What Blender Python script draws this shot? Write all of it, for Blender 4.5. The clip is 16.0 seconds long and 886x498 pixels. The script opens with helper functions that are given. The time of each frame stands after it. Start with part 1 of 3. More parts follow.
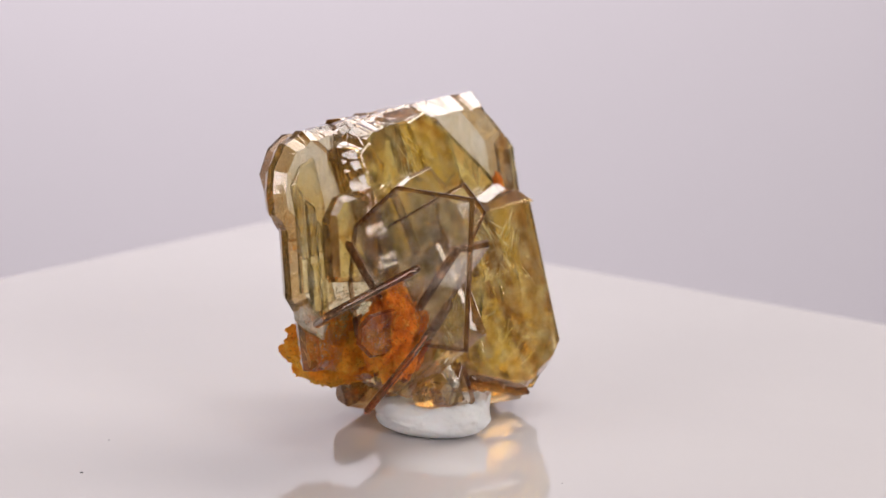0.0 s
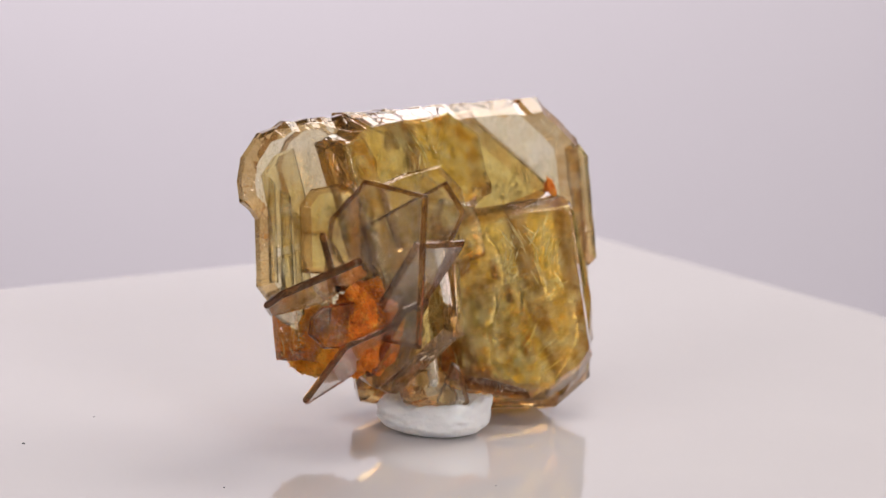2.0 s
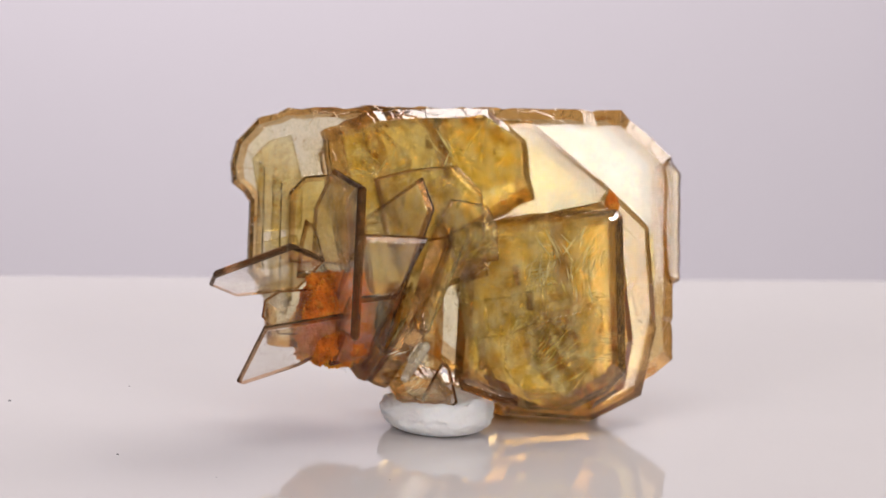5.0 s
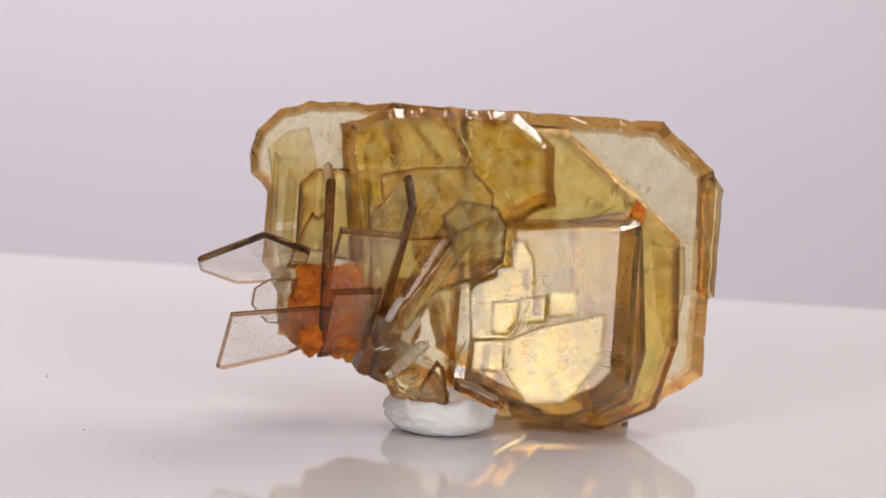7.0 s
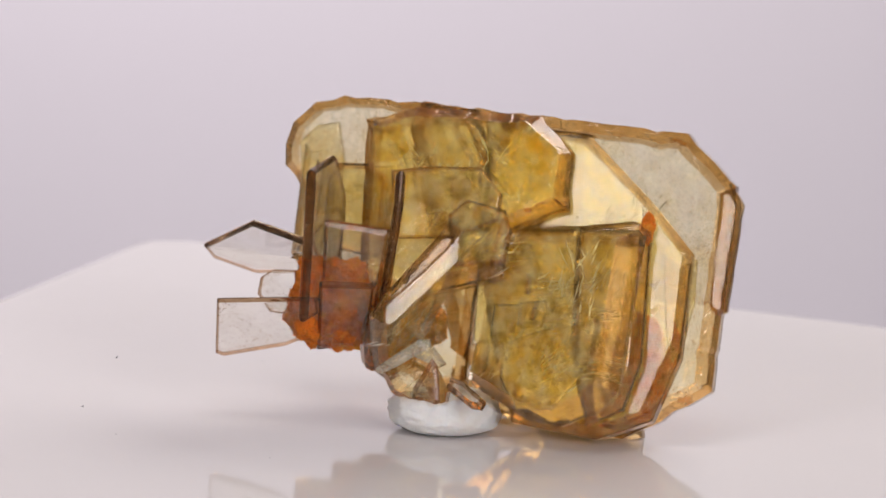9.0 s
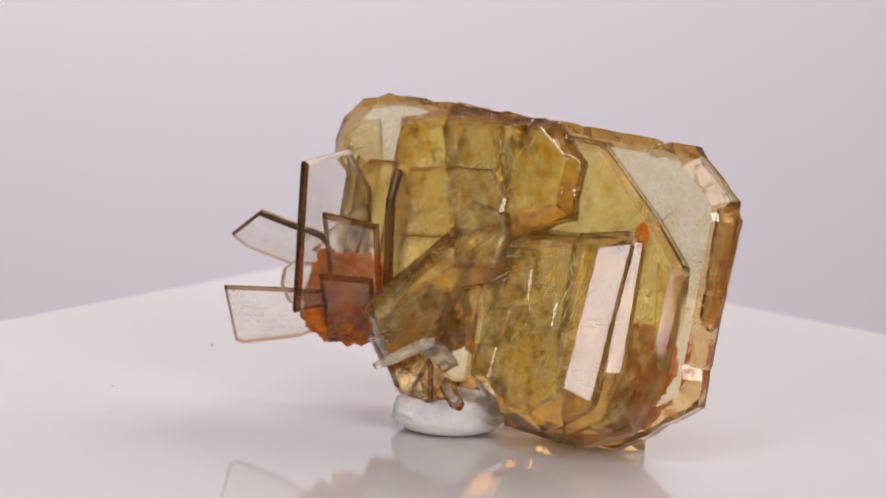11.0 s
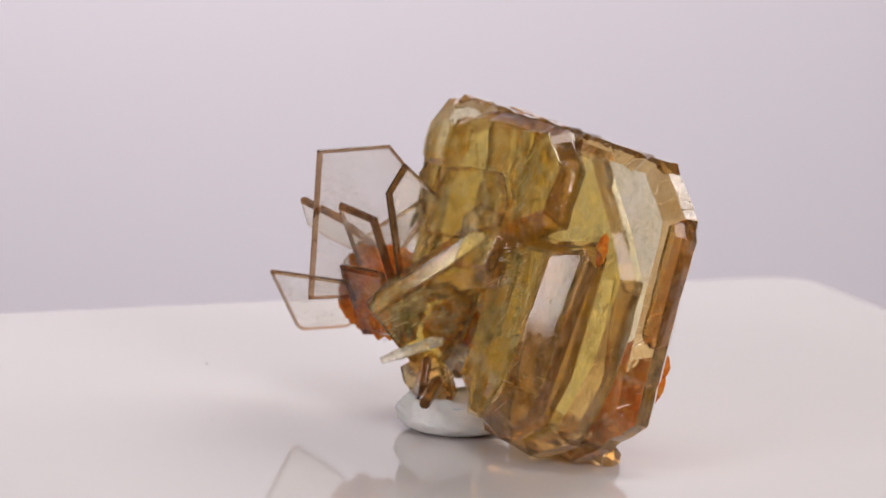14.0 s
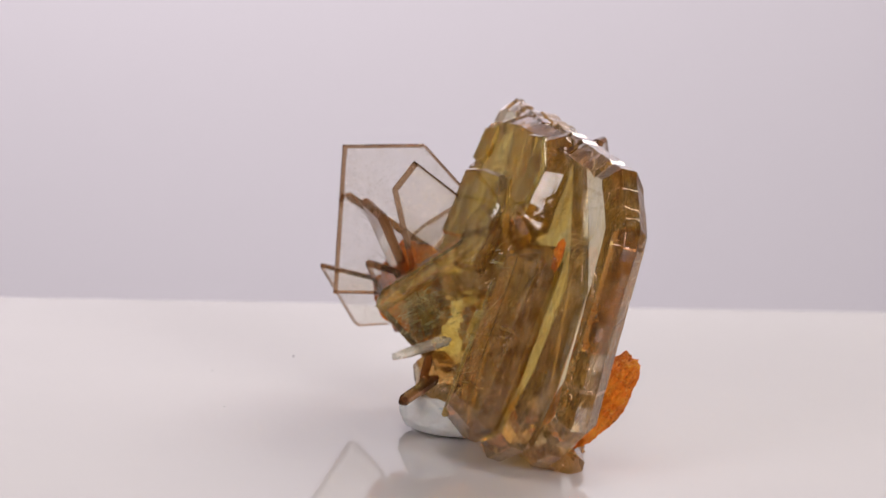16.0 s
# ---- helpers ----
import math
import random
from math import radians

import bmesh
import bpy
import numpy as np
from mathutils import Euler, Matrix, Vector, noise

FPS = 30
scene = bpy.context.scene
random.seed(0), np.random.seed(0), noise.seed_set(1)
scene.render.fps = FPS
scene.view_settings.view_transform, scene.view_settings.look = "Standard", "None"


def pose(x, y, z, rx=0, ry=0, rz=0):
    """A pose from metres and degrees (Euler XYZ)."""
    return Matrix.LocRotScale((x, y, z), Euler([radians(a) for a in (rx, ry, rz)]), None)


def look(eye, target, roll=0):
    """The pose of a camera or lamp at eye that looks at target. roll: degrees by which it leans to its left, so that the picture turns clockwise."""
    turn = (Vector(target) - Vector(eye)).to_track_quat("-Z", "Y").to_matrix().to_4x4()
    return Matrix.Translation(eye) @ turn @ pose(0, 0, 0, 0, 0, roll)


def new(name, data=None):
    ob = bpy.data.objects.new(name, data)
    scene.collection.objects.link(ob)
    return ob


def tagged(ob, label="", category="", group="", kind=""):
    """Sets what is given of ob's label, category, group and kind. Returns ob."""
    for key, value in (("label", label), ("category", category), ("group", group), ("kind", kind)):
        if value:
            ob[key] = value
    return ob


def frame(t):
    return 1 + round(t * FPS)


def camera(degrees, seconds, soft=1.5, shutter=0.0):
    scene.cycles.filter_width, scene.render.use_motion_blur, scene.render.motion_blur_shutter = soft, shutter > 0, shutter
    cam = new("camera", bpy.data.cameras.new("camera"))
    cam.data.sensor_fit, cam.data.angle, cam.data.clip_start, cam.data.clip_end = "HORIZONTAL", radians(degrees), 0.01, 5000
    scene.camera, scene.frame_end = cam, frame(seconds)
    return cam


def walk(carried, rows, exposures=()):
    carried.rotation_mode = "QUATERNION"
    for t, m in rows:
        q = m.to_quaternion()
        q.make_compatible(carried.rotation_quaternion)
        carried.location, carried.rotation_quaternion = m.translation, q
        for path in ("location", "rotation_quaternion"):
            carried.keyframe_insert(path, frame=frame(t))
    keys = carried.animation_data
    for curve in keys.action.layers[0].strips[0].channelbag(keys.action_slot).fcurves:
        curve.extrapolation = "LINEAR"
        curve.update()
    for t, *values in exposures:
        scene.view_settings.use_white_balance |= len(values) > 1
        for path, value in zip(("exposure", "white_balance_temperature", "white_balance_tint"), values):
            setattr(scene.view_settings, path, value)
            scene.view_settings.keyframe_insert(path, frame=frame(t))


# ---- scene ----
# ---- camera ----
cam = camera(7.18, 16.0, 1.5)
EYE = (-0.0013, -0.6944, 0.1526)
TILT = 10.91
view = look(EYE, (EYE[0], EYE[1] + math.cos(radians(TILT)), EYE[2] - math.sin(radians(TILT))), 3.12)
walk(cam, [(0.0, view), (16.0, view)])
cam.data.dof.use_dof = True
cam.data.dof.focus_distance = 0.692
cam.data.dof.aperture_fstop = 60.0

MM = 0.001
SPIN = 8.484   # degrees a second, clockwise from above


# ---- light: soft boxes round the turntable, inside added dark walls ----
def soft_box(name, eye, target, width, height, watts, colour):
    data = bpy.data.lights.new(name, "AREA")
    data.shape, data.size, data.size_y, data.energy, data.color = "RECTANGLE", width, height, watts, colour
    lamp = new(name, data)
    lamp.matrix_world = look(eye, target)
    return lamp


soft_box("soft_box_left", (-0.45, -0.59, 0.32), (0, 0, 0.02), 0.29, 0.27, 1.85, (0.99, 0.94, 0.935))
soft_box("soft_box_right", (0.42, -0.645, 0.32), (0, 0, 0.02), 0.32, 0.30, 2.85, (0.99, 0.94, 0.935))
soft_box("soft_box_back", (0.33, 0.46, 0.50), (0, 0, 0.01), 0.62, 0.40, 4.3, (1.0, 0.947, 0.918))
soft_box("soft_box_top", (0.0, -0.22, 0.80), (0, 0, 0), 0.40, 0.28, 1.7, (1.0, 0.938, 0.918))
# added lamp out of view, near the paper, to grade the backdrop's brightness
soft_box("added_backdrop_light", (-0.13, 0.60, 0.13), (-0.05, 0.80, 0.0), 0.30, 0.10, 0.70, (1.0, 0.935, 0.97))

world = bpy.data.worlds.new("studio")
scene.world = world
world.use_nodes = True
world.node_tree.nodes["Background"].inputs[0].default_value = (0.85, 0.82, 0.85, 1)
world.node_tree.nodes["Background"].inputs[1].default_value = 0.18
scene.view_settings.exposure = 0.0


# ---- materials ----
class Nodes:
    """Short hand for building one node material."""

    def __init__(self, name):
        self.m = bpy.data.materials.new(name)
        self.m.use_nodes = True
        self.t = self.m.node_tree
        self.bsdf = self.t.nodes["Principled BSDF"]
        self.out = self.t.nodes["Material Output"]
        self.co = self.add("ShaderNodeTexCoord").outputs["Object"]

    def add(self, kind, **props):
        n = self.t.nodes.new(kind)
        for k, v in props.items():
            setattr(n, k, v)
        return n

    def link(self, a, b):
        self.t.links.new(a, b)

    def noise(self, scale, detail=4.0, rough=0.55, co=None, stretch=None):
        n = self.add("ShaderNodeTexNoise")
        n.inputs["Scale"].default_value, n.inputs["Detail"].default_value, n.inputs["Roughness"].default_value = scale, detail, rough
        src = co or self.co
        if stretch:
            mp = self.add("ShaderNodeMapping")
            mp.inputs["Scale"].default_value = stretch
            self.link(src, mp.inputs["Vector"])
            src = mp.outputs["Vector"]
        self.link(src, n.inputs["Vector"])
        return n.outputs["Fac"]

    def ramp(self, fac, stops):
        r = self.add("ShaderNodeValToRGB")
        while len(r.color_ramp.elements) < len(stops):
            r.color_ramp.elements.new(0.5)
        for e, (p, c) in zip(r.color_ramp.elements, stops):
            e.position, e.color = p, (*c, 1) if len(c) == 3 else c
        self.link(fac, r.inputs["Fac"])
        return r.outputs["Color"]

    def mix(self, fac, a, b, blend="MIX"):
        n = self.add("ShaderNodeMix", data_type="RGBA", blend_type=blend)
        for sock, v in ((n.inputs[0], fac), (n.inputs[6], a), (n.inputs[7], b)):
            if isinstance(v, (int, float)):
                sock.default_value = v
            elif isinstance(v, tuple):
                sock.default_value = (*v, 1)
            else:
                self.link(v, sock)
        return n.outputs[2]

    def bump(self, height, strength, distance, below=None):
        b = self.add("ShaderNodeBump")
        b.inputs["Strength"].default_value, b.inputs["Distance"].default_value = strength, distance
        self.link(height, b.inputs["Height"])
        if below:
            self.link(below, b.inputs["Normal"])
        return b.outputs["Normal"]

    def set(self, **values):
        for k, v in values.items():
            sock = self.bsdf.inputs[k.replace("_", " ")]
            if isinstance(v, (int, float)):
                sock.default_value = v
            elif isinstance(v, tuple):
                sock.default_value = (*v, 1)
            else:
                self.link(v, sock)
        return self.m


def crystal_material(name, light, deep, stain, stain_amount, haze, veil, blur, relief=1.0, polish=0.55):
    """A clear mineral: tinted body, cloudy veils, specks of iron stain, faint growth lines."""
    k = Nodes(name)
    big = k.noise(150, 3)
    fine = k.noise(900, 4)
    mid = k.noise(430, 6, 0.66)
    tint = k.mix(k.ramp(k.mix(0.35, big, mid), [(0.36, (0, 0, 0)), (0.66, (1, 1, 1))]), light, deep)
    dots = k.noise(6000, 1, 0.4)
    where = k.noise(110, 2)
    speck = k.mix(1.0, k.ramp(dots, [(0.66, (0, 0, 0)), (0.70, (1, 1, 1))]), k.ramp(where, [(0.36, (0, 0, 0)), (0.60, (1, 1, 1))]), "MULTIPLY")
    patch = k.ramp(k.noise(210, 5, 0.62), [(stain_amount, (0, 0, 0)), (stain_amount + 0.1, (1, 1, 1))])
    cover = k.mix(1.0, patch, speck, "LIGHTEN")
    colour = k.mix(cover, tint, stain)
    cloud = k.ramp(k.noise(620, 8, 0.66, None, (1.0, 0.8, 1.0)), [(0.44, (veil, veil, veil)), (0.70, (haze * 1.3,) * 3)])
    flecks = k.mix(1.0, k.ramp(k.noise(5200, 2, 0.5), [(0.63, (0, 0, 0)), (0.70, (1, 1, 1))]), k.ramp(k.noise(240, 3, 0.6), [(0.40, (0, 0, 0)), (0.62, (1, 1, 1))]), "MULTIPLY")
    colour = k.mix(flecks, colour, (0.96, 0.90, 0.72))
    solid = k.mix(flecks, k.mix(cover, cloud, (0.75, 0.75, 0.75)), (0.45, 0.45, 0.45))
    inv = k.add("ShaderNodeInvert")
    k.link(solid, inv.inputs["Color"])
    lines = k.noise(700, 3, 0.5, None, (0.12, 1.0, 1.0))
    n = k.bump(lines, 0.03 * relief, 0.0001 * relief)
    n = k.bump(fine, 0.05 * relief, 0.00005 * relief, n)
    rough = k.ramp(fine, [(0.3, (blur * 0.6,) * 3), (0.75, (blur * 1.6,) * 3)])
    if relief > 1:
        # broken growth steps and cracks across the narrow facets
        mp = k.add("ShaderNodeMapping")
        mp.inputs["Scale"].default_value = (1.0, 1.0, 0.4)
        k.link(k.mix(0.0006, k.co, k.add("ShaderNodeTexNoise").outputs["Color"]), mp.inputs["Vector"])
        cells = k.add("ShaderNodeTexVoronoi", feature="DISTANCE_TO_EDGE")
        cells.inputs["Scale"].default_value = 480
        k.link(mp.outputs["Vector"], cells.inputs["Vector"])
        crack = k.ramp(cells.outputs["Distance"], [(0.0, (0, 0, 0)), (0.05, (1, 1, 1))])
        spared = k.ramp(k.noise(190, 3, 0.6), [(0.47, (0, 0, 0)), (0.58, (1, 1, 1))])
        n = k.bump(k.mix(1.0, crack, spared, "LIGHTEN"), 0.45, 0.0001, n)
    # a soft, cloudy body under a polished natural face
    k.set(Base_Color=colour, Transmission_Weight=inv.outputs["Color"], Roughness=rough, IOR=1.18, Normal=n,
          Coat_Weight=polish, Coat_IOR=1.6, Coat_Roughness=0.03)
    if relief > 1:
        k.set(Coat_Normal=n)
    return k.m


honey = crystal_material("honey_crystal", (0.985, 0.885, 0.43), (0.955, 0.75, 0.22), (0.62, 0.22, 0.03), 0.66, 0.28, 0.02, 0.03, 0.3)
pale = crystal_material("pale_crystal", (0.985, 0.93, 0.71), (0.955, 0.82, 0.43), (0.60, 0.24, 0.03), 0.66, 0.24, 0.01, 0.02, 0.3)
honey_rim = crystal_material("honey_crystal_edge", (0.78, 0.48, 0.16), (0.56, 0.27, 0.05), (0.55, 0.20, 0.03), 0.60, 0.20, 0.02, 0.03, 1.2, 1.0)
olive = crystal_material("olive_crystal", (0.985, 0.895, 0.50), (0.955, 0.785, 0.30), (0.64, 0.28, 0.04), 0.69, 0.28, 0.02, 0.03, 0.3)
olive_rim = crystal_material("olive_crystal_edge", (0.76, 0.51, 0.24), (0.56, 0.31, 0.11), (0.55, 0.22, 0.04), 0.64, 0.20, 0.02, 0.03, 0.6, 0.8)
smoky = crystal_material("smoky_crystal", (0.975, 0.955, 0.92), (0.94, 0.91, 0.84), (0.36, 0.18, 0.06), 0.76, 0.05, 0.0, 0.02)
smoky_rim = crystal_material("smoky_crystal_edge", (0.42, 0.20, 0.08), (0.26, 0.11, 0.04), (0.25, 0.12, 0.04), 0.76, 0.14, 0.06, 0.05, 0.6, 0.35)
clear = crystal_material("clear_crystal", (0.95, 0.92, 0.84), (0.90, 0.85, 0.68), (0.60, 0.30, 0.10), 0.80, 0.45, 0.20, 0.10, 2.0)
# edge tints are browner, painting in the light's longer path through the rim
RIMS = {honey: honey_rim, pale: honey_rim, olive: olive_rim, smoky: smoky_rim, clear: clear, smoky_rim: smoky_rim}


def fracture_material():
    """Healed cracks inside the crystals: pale flecks that glint."""
    k = Nodes("healed_fracture")
    n = k.bump(k.noise(2500, 4), 0.3, 0.0002)
    return k.set(Base_Color=(1.0, 0.96, 0.80), Alpha=0.75, Roughness=0.15, IOR=2.0, Normal=n)


fracture = fracture_material()


def veil_material():
    """Sheets of tiny trapped bubbles and rust grains inside the crystals."""
    k = Nodes("inclusion_veil")
    dots = k.ramp(k.noise(5200, 2, 0.6), [(0.55, (0, 0, 0)), (0.60, (1, 1, 1))])
    area = k.ramp(k.noise(330, 4, 0.6), [(0.46, (0, 0, 0)), (0.60, (0.8, 0.8, 0.8))])
    hue = k.ramp(k.noise(700, 3), [(0.50, (0.98, 0.91, 0.66)), (0.70, (0.72, 0.40, 0.10))])
    return k.set(Base_Color=hue, Roughness=0.3, Alpha=k.mix(1.0, dots, area, "MULTIPLY"))


veil = veil_material()


def ochre_material(name, low, mid, high):
    k = Nodes(name)
    a = k.noise(260, 6, 0.65)
    b = k.noise(1300, 5, 0.7)
    g = k.noise(4200, 3, 0.6)
    c = k.ramp(a, [(0.30, low), (0.50, mid), (0.70, high)])
    c = k.mix(k.ramp(b, [(0.55, (0, 0, 0)), (0.8, (1, 1, 1))]), c, (0.95, 0.55, 0.10))
    c = k.mix(k.ramp(g, [(0.28, (1, 1, 1)), (0.40, (0, 0, 0))]), c, (0.22, 0.05, 0.004))
    n = k.bump(g, 0.8, 0.0003, k.bump(b, 0.8, 0.0007, k.bump(a, 0.6, 0.001)))
    k.bsdf.inputs["Subsurface Radius"].default_value = (1.0, 0.9, 0.8)
    k.bsdf.inputs["Subsurface Scale"].default_value = 0.0006
    return k.set(Subsurface_Weight=0.3, Base_Color=c, Roughness=0.85, Normal=n)


def putty_material():
    k = Nodes("white_putty")
    a = k.noise(500, 5)
    c = k.ramp(a, [(0.3, (0.955, 0.94, 0.92)), (0.7, (0.985, 0.97, 0.95))])
    mark = k.ramp(k.noise(420, 3, 0.5, None, (1, 1, 5)), [(0.73, (0, 0, 0)), (0.76, (1, 1, 1))])
    c = k.mix(mark, c, (0.62, 0.70, 0.78))
    n = k.bump(k.noise(2600, 5, 0.75), 0.8, 0.0004, k.bump(a, 0.6, 0.0012))
    k.bsdf.inputs["Subsurface Radius"].default_value = (1.0, 0.9, 0.8)
    k.bsdf.inputs["Subsurface Scale"].default_value = 0.0015
    return k.set(Subsurface_Weight=0.6, Base_Color=c, Roughness=0.8, Normal=n)


def gloss_material():
    k = Nodes("white_gloss_acrylic")
    a = k.noise(30, 4)
    c = k.ramp(a, [(0.3, (0.65, 0.613, 0.613)), (0.7, (0.67, 0.633, 0.628))])
    rough = k.ramp(k.noise(90, 5), [(0.3, (0.05, 0.05, 0.05)), (0.8, (0.085, 0.085, 0.085))])
    n = k.bump(k.noise(60, 2), 0.02, 0.0005)
    return k.set(Base_Color=c, Roughness=rough, IOR=1.35, Normal=n)


def paper_material(name, colour):
    k = Nodes(name)
    a = k.noise(7, 3)
    c = k.mix(a, tuple(v * 0.97 for v in colour), colour)
    n = k.bump(k.noise(900, 3), 0.15, 0.0003)
    return k.set(Base_Color=c, Roughness=0.9, Normal=n)


ochre = ochre_material("ochre_rock", (0.42, 0.075, 0.003), (0.84, 0.20, 0.005), (0.93, 0.40, 0.03))
yellow_ochre = ochre_material("yellow_ochre_rock", (0.86, 0.20, 0.005), (0.97, 0.36, 0.012), (0.98, 0.54, 0.07))
putty = putty_material()
gloss = gloss_material()
paper = paper_material("grey_paper", (0.70, 0.665, 0.715))
tent_cloth = paper_material("white_plastic", (0.80, 0.79, 0.80))
studio = paper_material("dark_surround_paint", (0.22, 0.215, 0.22))
grain = paper_material("rust_brown_grain", (0.20, 0.10, 0.03))
dust = paper_material("grey_dust", (0.10, 0.10, 0.11))


# ---- building helpers ----
def part(name, bm, material, parent=None, label="", smooth=False):
    me = bpy.data.meshes.new(name)
    bmesh.ops.recalc_face_normals(bm, faces=bm.faces)
    if bm.calc_volume(signed=True) < 0:
        bmesh.ops.reverse_faces(bm, faces=bm.faces)
    if smooth:
        for f in bm.faces:
            f.smooth = True
    bm.to_mesh(me)
    bm.free()
    me.materials.append(material)
    ob = new(name, me)
    if parent:
        ob.parent = parent
    if label:
        tagged(ob, label)
    return ob


def axes(az, tilt):
    """The pose of a crystal whose broad face looks along az (degrees) and up by tilt."""
    a, b = radians(az), radians(tilt)
    n = Vector((math.cos(b) * math.cos(a), math.cos(b) * math.sin(a), math.sin(b)))
    u = Vector((-math.sin(a), math.cos(a), 0))
    v = n.cross(u)
    return Matrix(((u.x, v.x, n.x, 0), (u.y, v.y, n.y, 0), (u.z, v.z, n.z, 0), (0, 0, 0, 1)))


def inset(ring, insets):
    """The ring (anticlockwise) with each edge moved inwards by its own amount."""
    k = len(ring)
    lines = []
    for i in range(k):
        p, q = Vector(ring[i]), Vector(ring[(i + 1) % k])
        d = (q - p).normalized()
        lines.append((p + Vector((-d.y, d.x)) * insets[i], d))
    made = []
    for i in range(k):
        (p, d), (q, e) = lines[i - 1], lines[i]
        cross = d.x * e.y - d.y * e.x
        if abs(cross) < 0.12:
            made.append((p + q) / 2 + d * ((Vector(ring[i]) - (p + q) / 2).dot(d)))
        else:
            s = ((q - p).x * e.y - (q - p).y * e.x) / cross
            r = p + d * s
            far = (r - Vector(ring[i]))
            cap = 3.0 * max(insets)
            made.append(Vector(ring[i]) + (far.normalized() * cap if far.length > cap else far))
    return made


def chipped(ring, chip, rnd):
    """The ring with its edges broken by small nicks, about one in a millimetre."""
    made = []
    for i, p in enumerate(ring):
        p, q = Vector(p), Vector(ring[(i + 1) % len(ring)])
        d = (q - p).normalized()
        made.append(tuple(p))
        k = max(1, int((q - p).length / 1.1))
        for j in range(1, k):
            t = (j + rnd.uniform(-0.35, 0.35)) / k
            r = p + (q - p) * t + Vector((-d.y, d.x)) * chip * 0.34 * rnd.random() ** 3
            made.append(tuple(r))
    return made


def tablet(ring, thick, rim, seed, edge=0.05, chip=0.0, shoulder=0.0):
    """A tabular crystal: two parallel faces and a bevelled rim of facets. Millimetres."""
    rnd = random.Random(seed)
    if chip:
        ring = chipped(ring, chip, rnd)
    k = len(ring)
    bm = bmesh.new()
    front = inset(ring, [rim * (1 if chip else rnd.uniform(0.7, 1.25)) for _ in range(k)])
    back = inset(ring, [rim * (1 if chip else rnd.uniform(0.7, 1.25)) for _ in range(k)])
    if shoulder:
        front = inset(ring, [rim] * k)
    hi, lo = thick * rnd.uniform(0.30, 0.40), thick * rnd.uniform(0.60, 0.72)
    hi = shoulder * thick if shoulder else hi
    loops = [[bm.verts.new((p[0] * MM, p[1] * MM, z * MM)) for p in r] for r, z in ((front, 0.0), (ring, -hi), (ring, -lo), (back, -thick))]
    bm.faces.new(loops[0])
    bm.faces.new(loops[3][::-1])
    for a, b in zip(loops, loops[1:]):
        for i in range(k):
            bm.faces.new((a[i], b[i], b[(i + 1) % k], a[(i + 1) % k]))
    bmesh.ops.recalc_face_normals(bm, faces=bm.faces)
    bmesh.ops.bevel(bm, geom=list(bm.edges), offset=edge * MM, segments=1, affect="EDGES", profile=0.5, clamp_overlap=True)
    return bm


# ---- the setting ----
def backdrop():
    bm = bmesh.new()
    pts = [(-0.9, -0.45), (0.62, -0.45)]
    for i in range(1, 13):
        a = radians(90 * i / 12)
        pts.append((0.62 + 0.18 * math.sin(a), -0.45 + 0.18 * (1 - math.cos(a))))
    pts.append((0.80, 1.0))
    rows = [[bm.verts.new((x, y, z)) for x in (-1.0, 1.0)] for y, z in pts]
    for a, b in zip(rows, rows[1:]):
        bm.faces.new((a[0], a[1], b[1], b[0]))
    ob = part("backdrop", bm, paper, None, "", True)
    m = ob.modifiers.new("thick", "SOLIDIFY")
    m.thickness = 0.003
    return tagged(ob, "smooth lavender-grey paper sweep behind the turntable", "backdrop", "", "structure")


def added_wall(name, size, at, label):
    bm = bmesh.new()
    bmesh.ops.create_cube(bm, size=1.0)
    bmesh.ops.scale(bm, vec=size, verts=bm.verts)
    ob = part(name, bm, studio)
    ob.location = at
    return tagged(ob, label, "wall", "", "structure")


backdrop()
# unseen walls and ceiling, added to give the crystals dark surroundings to reflect
added_wall("wall_west", (0.01, 1.8, 1.55), (-1.01, -0.05, 0.275), "added dark grey wall out of view, darkening reflections")
added_wall("wall_east", (0.01, 1.8, 1.55), (1.01, -0.05, 0.275), "added dark grey wall out of view, darkening reflections")
added_wall("wall_south", (2.0, 0.01, 1.55), (0, -0.92, 0.275), "added dark grey wall out of view, darkening reflections")
added_wall("ceiling", (2.03, 1.8, 0.01), (0, -0.05, 1.06), "added dark grey ceiling out of view, darkening reflections")


# ---- the turning plate ----
def display_plate():
    bm = bmesh.new()
    bmesh.ops.create_cube(bm, size=1.0)
    bmesh.ops.scale(bm, vec=(0.149, 0.149, 0.006), verts=bm.verts)
    bmesh.ops.bevel(bm, geom=[e for e in bm.edges if abs(e.verts[0].co.z - e.verts[1].co.z) > 0.001], offset=0.006, segments=5, affect="EDGES", profile=0.5)
    bmesh.ops.bevel(bm, geom=[e for e in bm.edges if abs(e.verts[0].co.z - e.verts[1].co.z) < 1e-5], offset=0.0012, segments=3, affect="EDGES", profile=0.5)
    for v in bm.verts:
        v.co = Matrix.Rotation(radians(56.5), 3, "Z") @ v.co + Vector((0.0013, 0.0102, -0.003))
    slab = part("display_plate", bm, gloss)
    return tagged(slab, "square glossy white acrylic plate turning slowly", "plate")


def turntable():
    base = new("turntable")
    bm = bmesh.new()
    bmesh.ops.create_cone(bm, cap_ends=True, segments=64, radius1=0.055, radius2=0.055, depth=0.02)
    part("platter", bm, tent_cloth, base).location = (0, 0, -0.0161)
    bm = bmesh.new()
    bmesh.ops.create_cone(bm, cap_ends=True, segments=48, radius1=0.08, radius2=0.05, depth=0.424)
    part("base", bm, tent_cloth, base).location = (0, 0, -0.2381)
    return tagged(base, "white turntable under the glossy plate", "turntable")


plate = display_plate()
turntable()


